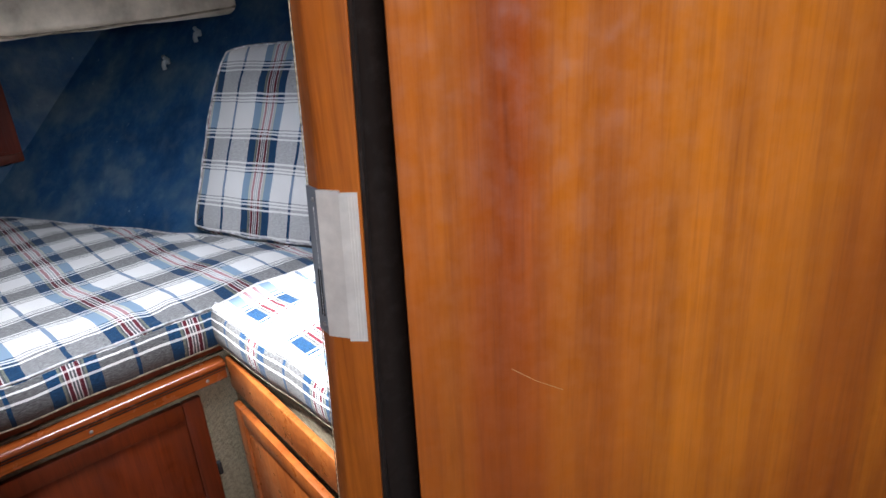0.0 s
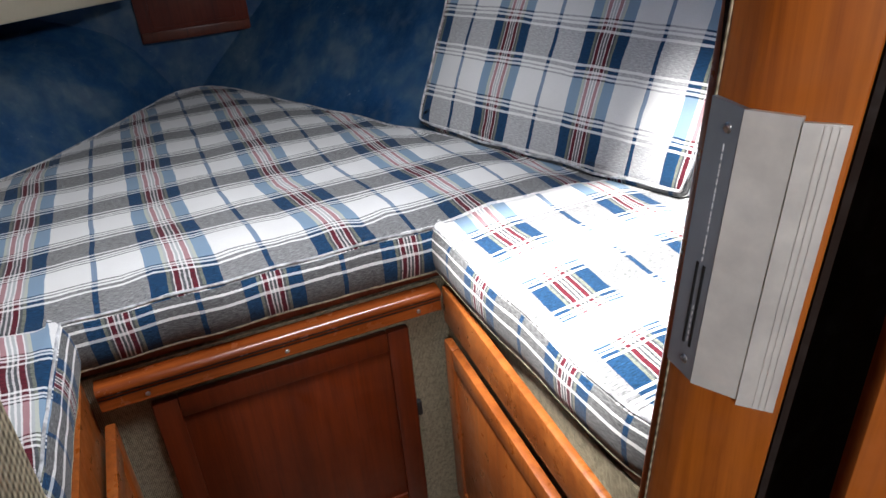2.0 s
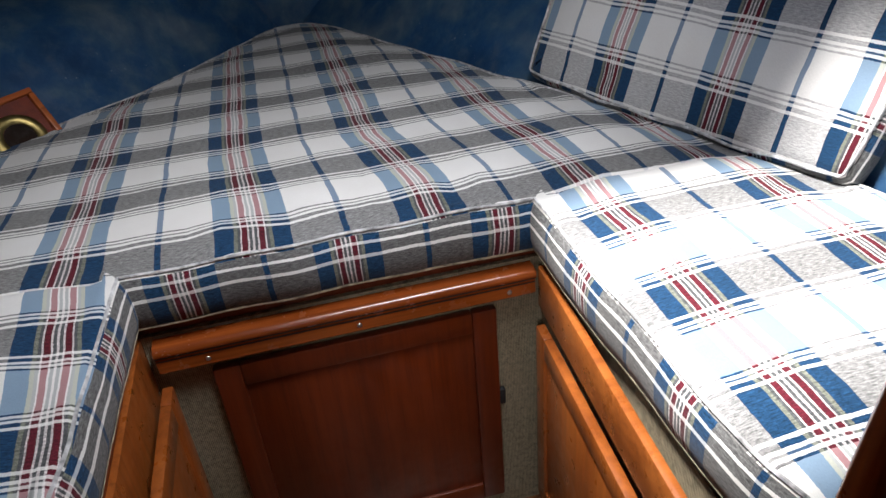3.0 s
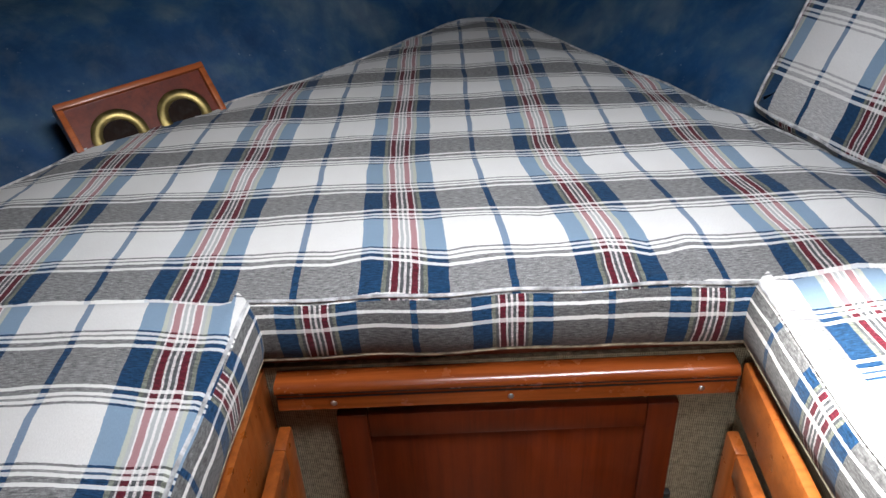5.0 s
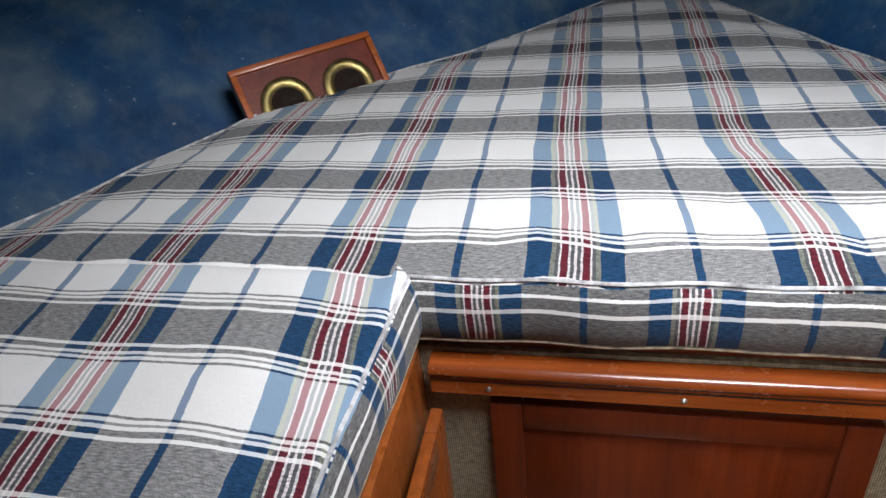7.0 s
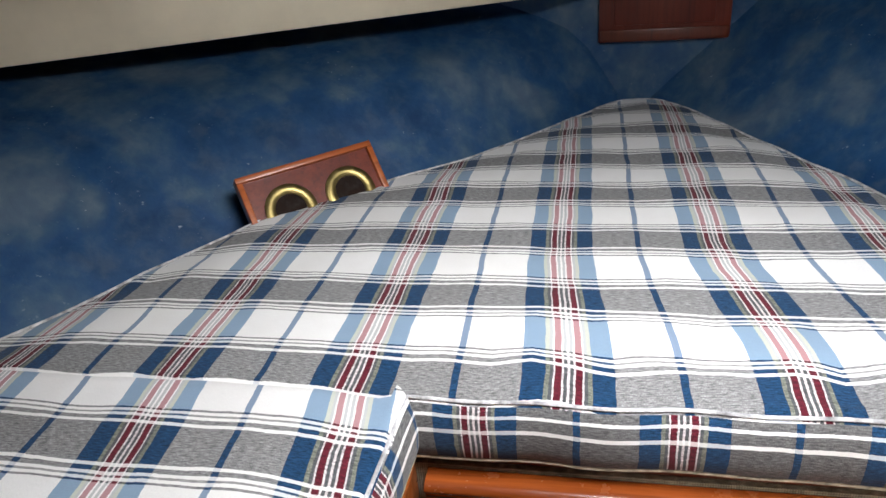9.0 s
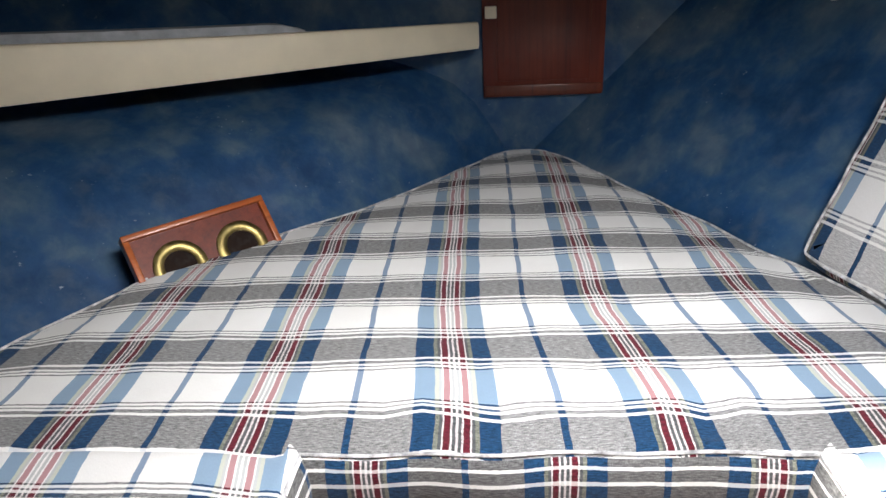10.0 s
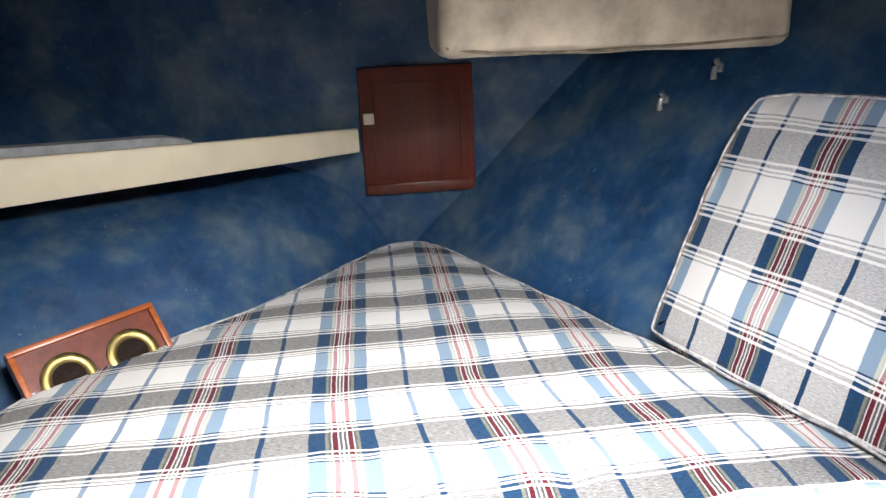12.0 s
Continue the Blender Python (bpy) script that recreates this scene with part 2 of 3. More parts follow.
def empty(name, label, category, at=(0, 0, 0), turn=0.0, kind="", group=""):
    ob = new(name)
    ob.empty_display_size = 0.05
    ob.matrix_world = pose(*at, 0, 0, turn)
    return tagged(ob, label, category, group, kind)


def box(x0, x1, y0, y1, z0, z1, bevel=0.0, seg=2, bm=None):
    bm = bm or bmesh.new()
    made = bmesh.ops.create_cube(bm, size=1, matrix=Matrix.Translation(((x0 + x1) / 2, (y0 + y1) / 2, (z0 + z1) / 2)) @ Matrix.Diagonal((x1 - x0, y1 - y0, z1 - z0, 1)))
    if bevel:
        es = list({e for v in made["verts"] for e in v.link_edges})
        bmesh.ops.bevel(bm, geom=es, offset=bevel, segments=seg, affect="EDGES", profile=0.5)
    return bm


def extrude_profile(profile, path_a, path_b, side, bm=None):
    """A prism along a to b; the profile's points are (out along side, up)."""
    bm = bm or bmesh.new()
    a, b, s = Vector(path_a), Vector(path_b), Vector(side)
    rings = [[bm.verts.new(p + s * u + Vector((0, 0, v))) for u, v in profile] for p in (a, b)]
    n = len(profile)
    for i in range(n):
        bm.faces.new((rings[0][i], rings[0][(i + 1) % n], rings[1][(i + 1) % n], rings[1][i]))
    bm.faces.new(rings[0][::-1])
    bm.faces.new(rings[1])
    return bm


def tube(points, radius, closed=False, sides=6, bm=None):
    bm = bm or bmesh.new()
    pts = [Vector(p) for p in points]
    n, rings = len(pts), []
    for i, p in enumerate(pts):
        a = pts[i - 1] if (i or closed) else p
        b = pts[(i + 1) % n] if (i < n - 1 or closed) else p
        d = (b - a).normalized()
        u = d.orthogonal().normalized() if abs(d.z) > 0.9 else d.cross(Vector((0, 0, 1))).normalized()
        v = d.cross(u)
        rings.append([bm.verts.new(p + radius * (math.cos(k * math.tau / sides) * u + math.sin(k * math.tau / sides) * v)) for k in range(sides)])
    for i in range(n if closed else n - 1):
        r, q = rings[i], rings[(i + 1) % n]
        for k in range(sides):
            bm.faces.new((r[k], r[(k + 1) % sides], q[(k + 1) % sides], q[k]))
    if not closed:
        bm.faces.new(rings[0][::-1])
        bm.faces.new(rings[-1])
    return bm


def resample(poly, step):
    """Points every step along a closed polygon, corners kept."""
    out = []
    for a, b in zip(poly, poly[1:] + poly[:1]):
        a, b = Vector(a), Vector(b)
        k = max(1, round((b - a).length / step))
        out += [a.lerp(b, i / k) for i in range(k)]
    return out


def inset(pts, d):
    """The closed counter-clockwise polygon moved inwards by d."""
    out, n = [], len(pts)
    for i, p in enumerate(pts):
        e0, e1 = (p - pts[i - 1]).normalized(), (pts[(i + 1) % n] - p).normalized()
        n0, n1 = Vector((-e0.y, e0.x)), Vector((-e1.y, e1.x))
        m = n0 + n1
        m = m / max(0.35, m.dot(n1)) if m.length > 1e-6 else n1
        out.append(p + m * d)
    return out


def smooth_poly(poly, rounds, keep=()):
    """Corner cutting, but for the corners named."""
    pts = [(Vector(p), i in keep) for i, p in enumerate(poly)]
    for _ in range(rounds):
        out, n = [], len(pts)
        for i, (p, k) in enumerate(pts):
            if k:
                out.append((p, True))
            else:
                out.append((p.lerp(pts[i - 1][0], 0.25), False))
                out.append((p.lerp(pts[(i + 1) % n][0], 0.25), False))
        pts = out
    return [p for p, _ in pts]


def cloth_map(p, leg, wide):
    """Map of the berth's cloth: pulled askew on the port leg, fanned out towards the front edge of the centre."""
    if not wide:
        return p.x, p.y
    if leg:
        return p.x - (0.010 + 0.10 * (1.49 - p.y) if p.x < 0.3 else 0.0), p.y
    fade = min(1.0, max(0.0, (1.98 - p.y) / 0.45))
    fan = 0.115 * min(0.5, max(0.0, p.x + 0.02)) * min(1.0, max(0.0, (1.1 - p.x) / 0.3))
    near = max(0.0, 1 - abs(p.y - 1.57) / 0.24) * min(1.0, max(0.0, (p.x + 0.1) / 0.2)) * min(1.0, max(0.0, (0.95 - p.x) / 0.2))
    return p.x - fan * fade * fade * (3 - 2 * fade), p.y + near * 0.022 * noise.noise(Vector((p.x * 11, p.y * 3, 5.2)))


def cushion_part(name, outline, z0, z1, top_mat, box_mat, parent, crown=0.012, wrinkle=0.004, u0=0.0, label="", seam=None, more=()):
    """A boxed cushion: the bulging boxing strip, a crowned top and two lines of piping."""
    pts = resample(outline, 0.03)
    n = len(pts)
    pts = [p + 0.007 * Vector((noise.noise(Vector((p.x * 9, p.y * 9, 0.4))), noise.noise(Vector((p.x * 9, p.y * 9, 4.4))))) for p in pts]
    sag = [0.005 * noise.noise(Vector((p.x * 8, p.y * 8, 7.7))) for p in pts]
    bm = bmesh.new()
    uvl = bm.loops.layers.uv.new("UVMap")
    h = z1 - z0
    prof = [(0.012, 0.0), (0.0, 0.012), (-0.007, h * 0.30), (-0.009, h * 0.55), (-0.005, h * 0.8), (0.003, h - 0.010), (0.014, h - 0.002), (0.028, h)]
    rings = [[bm.verts.new((p.x, p.y, z0 + z + (g if z > h * 0.7 else 0))) for p, g in zip(inset(pts, d), sag)] for d, z in prof]
    run = [0.0]
    for i in range(n):
        run.append(run[-1] + (pts[(i + 1) % n] - pts[i]).length)
    for r in range(len(prof) - 1):
        for i in range(n):
            j = (i + 1) % n
            f = bm.faces.new((rings[r][i], rings[r][j], rings[r + 1][j], rings[r + 1][i]))
            f.material_index = 1 if r < 5 else 0
            if r >= 5 and seam and (pts[i].y + pts[j].y) / 2 < seam - 0.004:
                f.material_index = 2 if pts[i].x < 0.3 else 3
            for loop, (a, b) in zip(f.loops, ((run[i], prof[r][1]), (run[i + 1], prof[r][1]), (run[i + 1], prof[r + 1][1]), (run[i], prof[r + 1][1]))):
                loop[uvl].uv = (a + u0, b) if r < 5 else cloth_map(loop.vert.co, f.material_index > 1, seam)
    top = bmesh.new()
    tuv = top.loops.layers.uv.new("UVMap")
    ring = [top.verts.new((v.co.x, v.co.y, z1)) for v in rings[-1]]
    ra = np.array([v.co[:] for v in rings[-1]])
    rd = np.roll(ra, -1, 0) - ra

    def rim(p):
        """Height of the rim's nearest edge."""
        w = np.clip((((p.x, p.y) - ra[:, :2]) * rd[:, :2]).sum(1) / ((rd[:, :2] ** 2).sum(1) + 1e-12), 0, 1)
        k = np.abs(ra[:, :2] + rd[:, :2] * w[:, None] - (p.x, p.y)).sum(1).argmin()
        return ra[k, 2] + rd[k, 2] * w[k]

    top.faces.new(ring)
    xs, ys = [p.x for p in pts], [p.y for p in pts]
    for axis, lo, hi in ((0, min(xs), max(xs)), (1, min(ys), max(ys))):
        k = lo + 0.03
        while k < hi:
            co, no = ((k, 0, 0), (1, 0, 0)) if axis == 0 else ((0, k, 0), (0, 1, 0))
            bmesh.ops.bisect_plane(top, geom=top.verts[:] + top.edges[:] + top.faces[:], plane_co=co, plane_no=no)
            k += 0.03
    if seam:
        for k in (seam - 0.006, seam, seam + 0.006):
            bmesh.ops.bisect_plane(top, geom=top.verts[:] + top.edges[:] + top.faces[:], plane_co=(0, k, 0), plane_no=(0, 1, 0))
    edge = np.array([(p.x, p.y) for p in pts])
    for f in top.faces:
        mid = f.calc_center_median()
        if seam and mid.y < seam:
            f.material_index = 2 if mid.x < 0.3 else 3
        for loop in f.loops:
            loop[tuv].uv = cloth_map(loop.vert.co, seam and mid.y < seam, seam)
    for v in top.verts:
        if v.is_boundary:
            v.co.z = rim(v.co)
            continue
        d = np.sqrt(((edge - (v.co.x, v.co.y)) ** 2).sum(1)).min()
        w = min(1.0, max(0.0, (d - 0.03) / 0.12))
        w = w * w * (3 - 2 * w)
        v.co.z += crown * w + wrinkle * min(1, max(0, (d - 0.03) / 0.03)) * noise.noise(Vector((v.co.x * 5, v.co.y * 9, 3.1)))
        if seam and v.co.y > seam:      # puckers where the centre pulls at its front edge
            pull = max(0.0, 1 - abs(v.co.y - 1.60) / 0.14) * max(0.0, 1 - abs(v.co.x - 0.42) / 0.34)
            v.co.z += 0.010 * pull * min(1, d / 0.04) * noise.noise(Vector((v.co.x * 17, v.co.y * 4, 8.3)))
        if seam and abs(v.co.y - seam) < 0.001:
            v.co.z -= 0.004 * min(1, d / 0.05)
        v.co.z += 0.5 * wrinkle * min(1, max(0, (d - 0.03) / 0.03)) * noise.noise(Vector((v.co.x * 16, v.co.y * 22, 1.7)))
    tmp = bpy.data.meshes.new("top")
    top.to_mesh(tmp)
    top.free()
    bm.from_mesh(tmp)
    bpy.data.meshes.remove(tmp)
    bm.faces.new([v for v in rings[0]][::-1])
    bmesh.ops.remove_doubles(bm, verts=bm.verts, dist=0.0004)
    ob = part(name, bm, top_mat, parent, label)
    for extra in (box_mat, *more):
        ob.data.materials.append(extra)
    for z, d, cloth_mat in ((h - 0.004, 0.006, PIPING), (0.006, 0.004, PIPING_LOW)):
        line = [Vector((p.x, p.y, z0 + z + (g if z > 0.02 else 0))) for p, g in zip(inset(pts, d), sag)]
        part("piping", tube(line, 0.0030, True), cloth_mat, ob)
    return ob


def screw(parent, at, normal_axis="y", sign=-1, r=0.005):
    bm = bmesh.new()
    bmesh.ops.create_uvsphere(bm, u_segments=12, v_segments=6, radius=r, matrix=Matrix.Diagonal((1, 1, 0.45, 1)))
    bmesh.ops.create_cube(bm, size=1, matrix=Matrix.Translation((0, 0, r * 0.42)) @ Matrix.Diagonal((r * 1.2, r * 0.25, r * 0.12, 1)))
    ob = part("screw", bm, STEEL, parent, "small steel screw")
    turn = {"y": (90, 0, 0), "x": (0, -90, 0)}[normal_axis] if sign < 0 else {"y": (-90, 0, 0), "x": (0, 90, 0)}[normal_axis]
    ob.matrix_basis = pose(*at, *turn)
    return ob


# ---- the hull ----
# stations of the hull's sides at the cushion's height: x, y, flare
PORT = [(0.32, 3.06, 0.42), (0.18, 2.93, 0.45), (0.06, 2.79, 0.5), (-0.10, 2.63, 0.62), (-0.27, 2.46, 0.75), (-0.43, 2.34, 0.82), (-0.61, 2.21, 0.95), (-0.83, 2.00, 1.08), (-1.04, 1.63, 1.05), (-1.16, 1.2, 0.9), (-1.20, 0.7, 0.8)]
STAR = [(0.42, 3.06, 0.75), (0.53, 2.93, 0.8), (0.64, 2.74, 0.85), (0.78, 2.48, 0.8), (0.89, 2.25, 0.7), (0.98, 2.09, 0.6), (1.14, 1.72, 0.5), (1.27, 1.36, 0.42), (1.33, 1.15, 0.4), (1.40, 0.85, 0.4), (1.44, 0.5, 0.4)]


def side_shell(stations, sign, name, belly=0.0):
    bm = bmesh.new()
    pts = [Vector(s[:2]) for s in stations]
    fine = []
    for i in range(len(pts) - 1):
        for k in range(4):
            a = k / 4
            fine.append((pts[i].lerp(pts[i + 1], a), stations[i][2] * (1 - a) + stations[i + 1][2] * a))
    fine.append((pts[-1], stations[-1][2]))
    cols = []
    for i, (p, fl) in enumerate(fine):
        d = (fine[min(i + 2, len(fine) - 1)][0] - fine[max(i - 2, 0)][0]).normalized()
        out = Vector((d.y, -d.x)) * sign
        col = []
        for k in range(27):
            z = 0.30 + (k - 1) * 0.0595 if k else -0.15
            rise = min(1.0, max(0.0, (z - 0.84) / 0.20))      # hull pushed out behind the shelf to deepen the shelf's shadow
            o = fl * (max(z, 0.4) - 0.69) + belly * min(1.0, i / 12) * rise * rise * (3 - 2 * rise)
            q = p + out * o
            col.append(bm.verts.new((q.x, q.y, z)))
        cols.append(col)
    for a, b in zip(cols, cols[1:]):
        for k in range(26):
            bm.faces.new((a[k], a[k + 1], b[k + 1], b[k]))
    bmesh.ops.recalc_face_normals(bm, faces=bm.faces)
    ob = part(name, bm, PAINT)
    sol = ob.modifiers.new("thick", "SOLIDIFY")
    sol.thickness, sol.offset = 0.03, 0
    return tagged(ob, "blue sponge-painted curved hull side of the boat cabin", "wall", kind="structure")


# port belly is shaped for the shade under the shelf
side_shell(PORT, 1, "wall_port", 0.34)
side_shell(STAR, -1, "wall_starboard")
tagged(part("wall_bow", box(-2.0, 1.25, 3.03, 3.09, -0.15, CEIL + 0.1), PAINT), "blue sponge-painted flat bow bulkhead", "wall", kind="structure")
tagged(part("floor", box(-1.6, 2.2, -2.3, 3.2, -0.21, -0.15), FLOOR), "varnished wooden cabin sole", "floor", kind="structure")


def ceiling(name, x0, x1, y0, y1, z, holes, mat, label, deep=0.11):
    """A slab with a rectangular opening, of four strips."""
    hx0, hx1, hy0, hy1 = holes
    bm = bmesh.new()
    for a in ((x0, x1, y0, hy0), (x0, x1, hy1, y1), (x0, hx0, hy0, hy1), (hx1, x1, hy0, hy1)):
        box(*a, z, z + deep, bm=bm)
    return tagged(part(name, bm, mat, smooth=False), label, "ceiling", kind="structure")


ceiling("ceiling", -2.8, 2.2, 0.50, 3.7, CEIL, (0.21, 1.01, 0.80, 1.40), CEIL_DARK, "cabin ceiling darkened to cut bounced light, with a deck hatch opening", 0.12)
# saloon ceiling and walls are never in view; added to enclose the light
ceiling("ceiling_aft", -2.1, 2.2, -2.3, 0.50, 1.95, (-0.65, 0.45, -1.7, -0.8), AFT_WALL, "unseen saloon ceiling added around a companionway opening")
tagged(part("wall_aft", box(-2.1, 2.2, -2.36, -2.3, -0.15, 2.0), AFT_WALL), "unseen saloon end wall added to enclose the light", "wall", kind="structure")
tagged(part("wall_saloon_port", box(-1.36, -1.3, -2.3, 0.68, -0.15, 2.0), AFT_WALL), "unseen saloon side wall added to enclose the light", "wall", kind="structure")
tagged(part("wall_saloon_starboard", box(1.75, 1.81, -2.3, 0.46, -0.15, 2.0), AFT_WALL), "unseen saloon side wall added to enclose the light", "wall", kind="structure")
# unseen header, added to keep aft daylight off the upper cabin walls
tagged(part("light_cut_header", box(0.042, 0.60, 0.60, 0.66, 1.56, CEIL - 0.002, 0.003), WOOD_CAB), "unseen wooden header added over the doorway to cut aft light", "door header", kind="structure")
# unseen filler, closes the gap between the two ceilings against stray light
tagged(part("wall_step", box(-2.1, 2.2, 0.44, 0.498, CEIL, 1.948), AFT_WALL), "unseen step added between the ceilings to stop light leaks", "wall", kind="structure")

# ---- doorway ----
tagged(part("bulkhead_port", box(-2.8, 0.040, 0.665, 0.775, -0.15, CEIL - 0.002), WOOD_DOOR, smooth=False), "varnished wooden bulkhead beside the doorway", "bulkhead", kind="structure")
# near-black colour stands in for the shade between post and open door
tagged(part("bulkhead_starboard", box(0.572, 2.1, 0.545, 0.60, -0.15, CEIL - 0.002), SHADE_WOOD, smooth=False), "wooden bulkhead behind the open door, coloured near black for shade", "bulkhead", kind="structure")

jamb = empty("door_jamb", "door jamb covered in coarse beige basket weave", "door jamb", (0.042, 0.72, 0))
part("cloth_lining", box(0.0, 0.012, -0.046, 0.056, -0.15, CEIL - 0.01, 0.004), WEAVE, jamb, "coarse beige woven cloth")
part("wooden_edge", box(-0.004, 0.010, -0.062, -0.048, -0.15, CEIL - 0.01, 0.004), WOOD_RAIL, jamb, "varnished wooden edge strip")
strike = part("strike_plate", box(0.012, 0.0145, -0.012, 0.012, 1.02, 1.20, 0.001), ALU_DARK, jamb, "grey metal strike plate")
screw(strike, (0.0145, 0, 1.035), "x", 1, 0.004)
screw(strike, (0.0145, 0, 1.185), "x", 1, 0.004)

RAKE = (0.043, -0.045)      # the doorway's rake: metres over a metre of height, about z = 1.13


def plan_prism(plan, z0, z1, bm=None, bevel=0.0):
    """An upright, slightly raked prism over a counter-clockwise plan."""
    bm = bm or bmesh.new()
    rings = [[bm.verts.new((x + RAKE[0] * (z - 1.13), y + RAKE[1] * (z - 1.13), z)) for x, y in plan] for z in (z0, z1)]
    n = len(plan)
    sides = [bm.faces.new((rings[0][i], rings[0][(i + 1) % n], rings[1][(i + 1) % n], rings[1][i])) for i in range(n)]
    bm.faces.new(rings[0][::-1])
    bm.faces.new(rings[1])
    if bevel:
        up = [e for e in bm.edges if abs(e.verts[0].co.z - e.verts[1].co.z) > 0.01]
        bmesh.ops.bevel(bm, geom=up, offset=bevel, segments=3, affect="EDGES", profile=0.5)
    return bm


def strip(p, q, out, t, u0=0.0, u1=1.0):
    """The plan of a thin strip on the line p to q, from out to out + t metres proud of it (towards the camera's side)."""
    p, q = Vector(p), Vector(q)
    d = q - p
    n = Vector((-d.y, d.x)).normalized()
    if n.x > 0:
        n = -n
    a, b = p + d * u0, p + d * u1
    pts = [a + n * out, b + n * out, b + n * (out + t), a + n * (out + t)]
    return [tuple(v) for v in pts]


PA, PB, PC = (0.5115, 0.5445), (0.508, 0.515), (0.5335, 0.466)
post = empty("door_post", "varnished wooden door post with worn edges", "door post")
part("post_body", plan_prism([PA, PB, PC, (0.552, 0.492), (0.580, 0.585), (0.560, 0.585)], -0.15, CEIL + 0.1, bevel=0.004), WOOD_POST, post)
# dark strip painted as the shade of the gap beside the post
part("gap_shade_strip", plan_prism([(0.5345, 0.4665), (0.5375, 0.4635), (0.5445, 0.469), (0.5425, 0.4735)], -0.15, CEIL + 0.1), SHADE_WOOD, post, "thin strip coloured near black for the shaded gap")
part("edge_lining", plan_prism(strip(PA, PB, 0.0002, 0.0012, 0.0, 0.045), -0.15, CEIL + 0.1), WEAVE, post, "beige woven edge lining")

part("bead_trim", plan_prism([(0.597 + 0.013 * math.cos(k * math.tau / 14), 0.622 + 0.013 * math.sin(k * math.tau / 14)) for k in range(14)], -0.15, CEIL + 0.1), WOOD_RED, post, "rounded red-orange bead trim")

latch = empty("latch_plate", "bent aluminium door latch plate screwed to the post", "latch plate")
LZ0, LZ1 = 1.040, 1.229
part("bent_plate", plan_prism(strip(PB, PC, 0.001, 0.0032, -0.03, 0.515), LZ0, LZ1), ALU, latch, smooth=False)
flange = part("flange", plan_prism(strip((0.5185, 0.4885), (0.5330, 0.4715), 0.0005, 0.0025), LZ0 - 0.003, LZ1 - 0.002), ALU, latch, "ridged outer flange", smooth=False)
for k in range(3):
    part("ridge", plan_prism(strip((0.5185, 0.4885), (0.5330, 0.4715), 0.0028, 0.0009, 0.45 + 0.16 * k, 0.51 + 0.16 * k), LZ0 - 0.002, LZ1 - 0.003), ALU, flange)
face = part("face_plate", plan_prism(strip(PA, PB, 0.0005, 0.003, 0.05, 1.04), LZ0, LZ1), ALU_DARK, latch, "grey face plate with two slots", smooth=False)
for u in (0.52, 0.74):
    part("slot", plan_prism(strip(PA, PB, 0.0030, 0.0011, u - 0.035, u + 0.035), LZ0 + 0.024, LZ0 + 0.086), BLACK, face, "black slot")
for k in range(15):
    part("print_bar", plan_prism(strip(PA, PB, 0.0030, 0.0008, 0.615, 0.645), LZ0 + 0.088 + k * 0.0052, LZ0 + 0.0908 + k * 0.0052 + 0.0008 * (k % 3)), WHITE_INK, face)
for k in range(6):
    part("print_bar", plan_prism(strip(PA, PB, 0.0030, 0.0008, 0.62, 0.64), LZ0 + 0.027 + k * 0.005, LZ0 + 0.030 + k * 0.005), WHITE_INK, face)
for z in (LZ0 + 0.012, LZ1 - 0.014):
    q = Vector(PA).lerp(Vector(PB), 0.62)
    bm = bmesh.new()
    bmesh.ops.create_uvsphere(bm, u_segments=12, v_segments=6, radius=0.0034, matrix=Matrix.Diagonal((0.5, 1, 1, 1)))
    bmesh.ops.create_cube(bm, size=1, matrix=Matrix.Translation((-0.0015, 0, 0)) @ Matrix.Diagonal((0.0008, 0.0042, 0.0009, 1)))
    bmesh.ops.create_cube(bm, size=1, matrix=Matrix.Translation((-0.0015, 0, 0)) @ Matrix.Diagonal((0.0008, 0.0009, 0.0042, 1)))
    sc = part("screw", bm, STEEL, face, "small cross-head screw")
    sc.matrix_basis = pose(q.x + RAKE[0] * (z - 1.13) - 0.0035, q.y + RAKE[1] * (z - 1.13) - 0.001, z, 0, 0, 17)

leaf = empty("open_door", "varnished mahogany door leaf standing open", "door")
leaf.matrix_world = pose(0.564, 0.434, 1.13) @ pose(0, 0, 0, 0.8, 2.2, 0) @ pose(0, 0, 0, 0, 0, -35) @ pose(0, 0, -1.13)
part("door_panel", box(0.0, 0.72, 0.0, 0.022, -0.12, 1.70, 0.003, 2), WOOD_DOOR, leaf)
scratch = tube([(0.125, -0.0002, 0.985), (0.155, -0.0003, 0.965), (0.19, -0.0002, 0.948)], 0.0004)
part("scratch", scratch, plain("bare_wood", (0.55, 0.33, 0.14), 0.7), leaf, "thin pale scratch")

# ---- berth ----
OUT = [(-0.025, 1.49), (0.687, 1.49), (0.700, 0.80), (0.745, 0.75), (1.34, 0.75), (1.30, 1.10), (1.17, 1.49), (1.05, 1.76), (0.90, 2.09), (0.82, 2.25), (0.72, 2.475), (0.605, 2.70), (0.52, 2.89), (0.45, 3.0), (0.38, 3.02), (0.30, 2.995), (0.20, 2.875), (0.09, 2.715), (-0.03, 2.56), (-0.18, 2.41), (-0.30, 2.305), (-0.44, 2.17), (-0.56, 2.02), (-0.66, 1.81), (-0.80, 1.57), (-0.95, 1.2), (-0.98, 0.79), (-0.09, 0.79), (-0.045, 0.84)]
TOP, BOT = 0.685, 0.570
berth = empty("berth_cushion", "blue and grey plaid berth cushion with sewn leg sections", "cushion")
main = smooth_poly(OUT, 2, keep=(0, 1, 4))
cushion_part("body", main, BOT, TOP, PLAID_MAIN, PLAID_BOX, berth, crown=0.014, wrinkle=0.006, seam=1.488, more=(PLAID_PORT, PLAID_STAR))

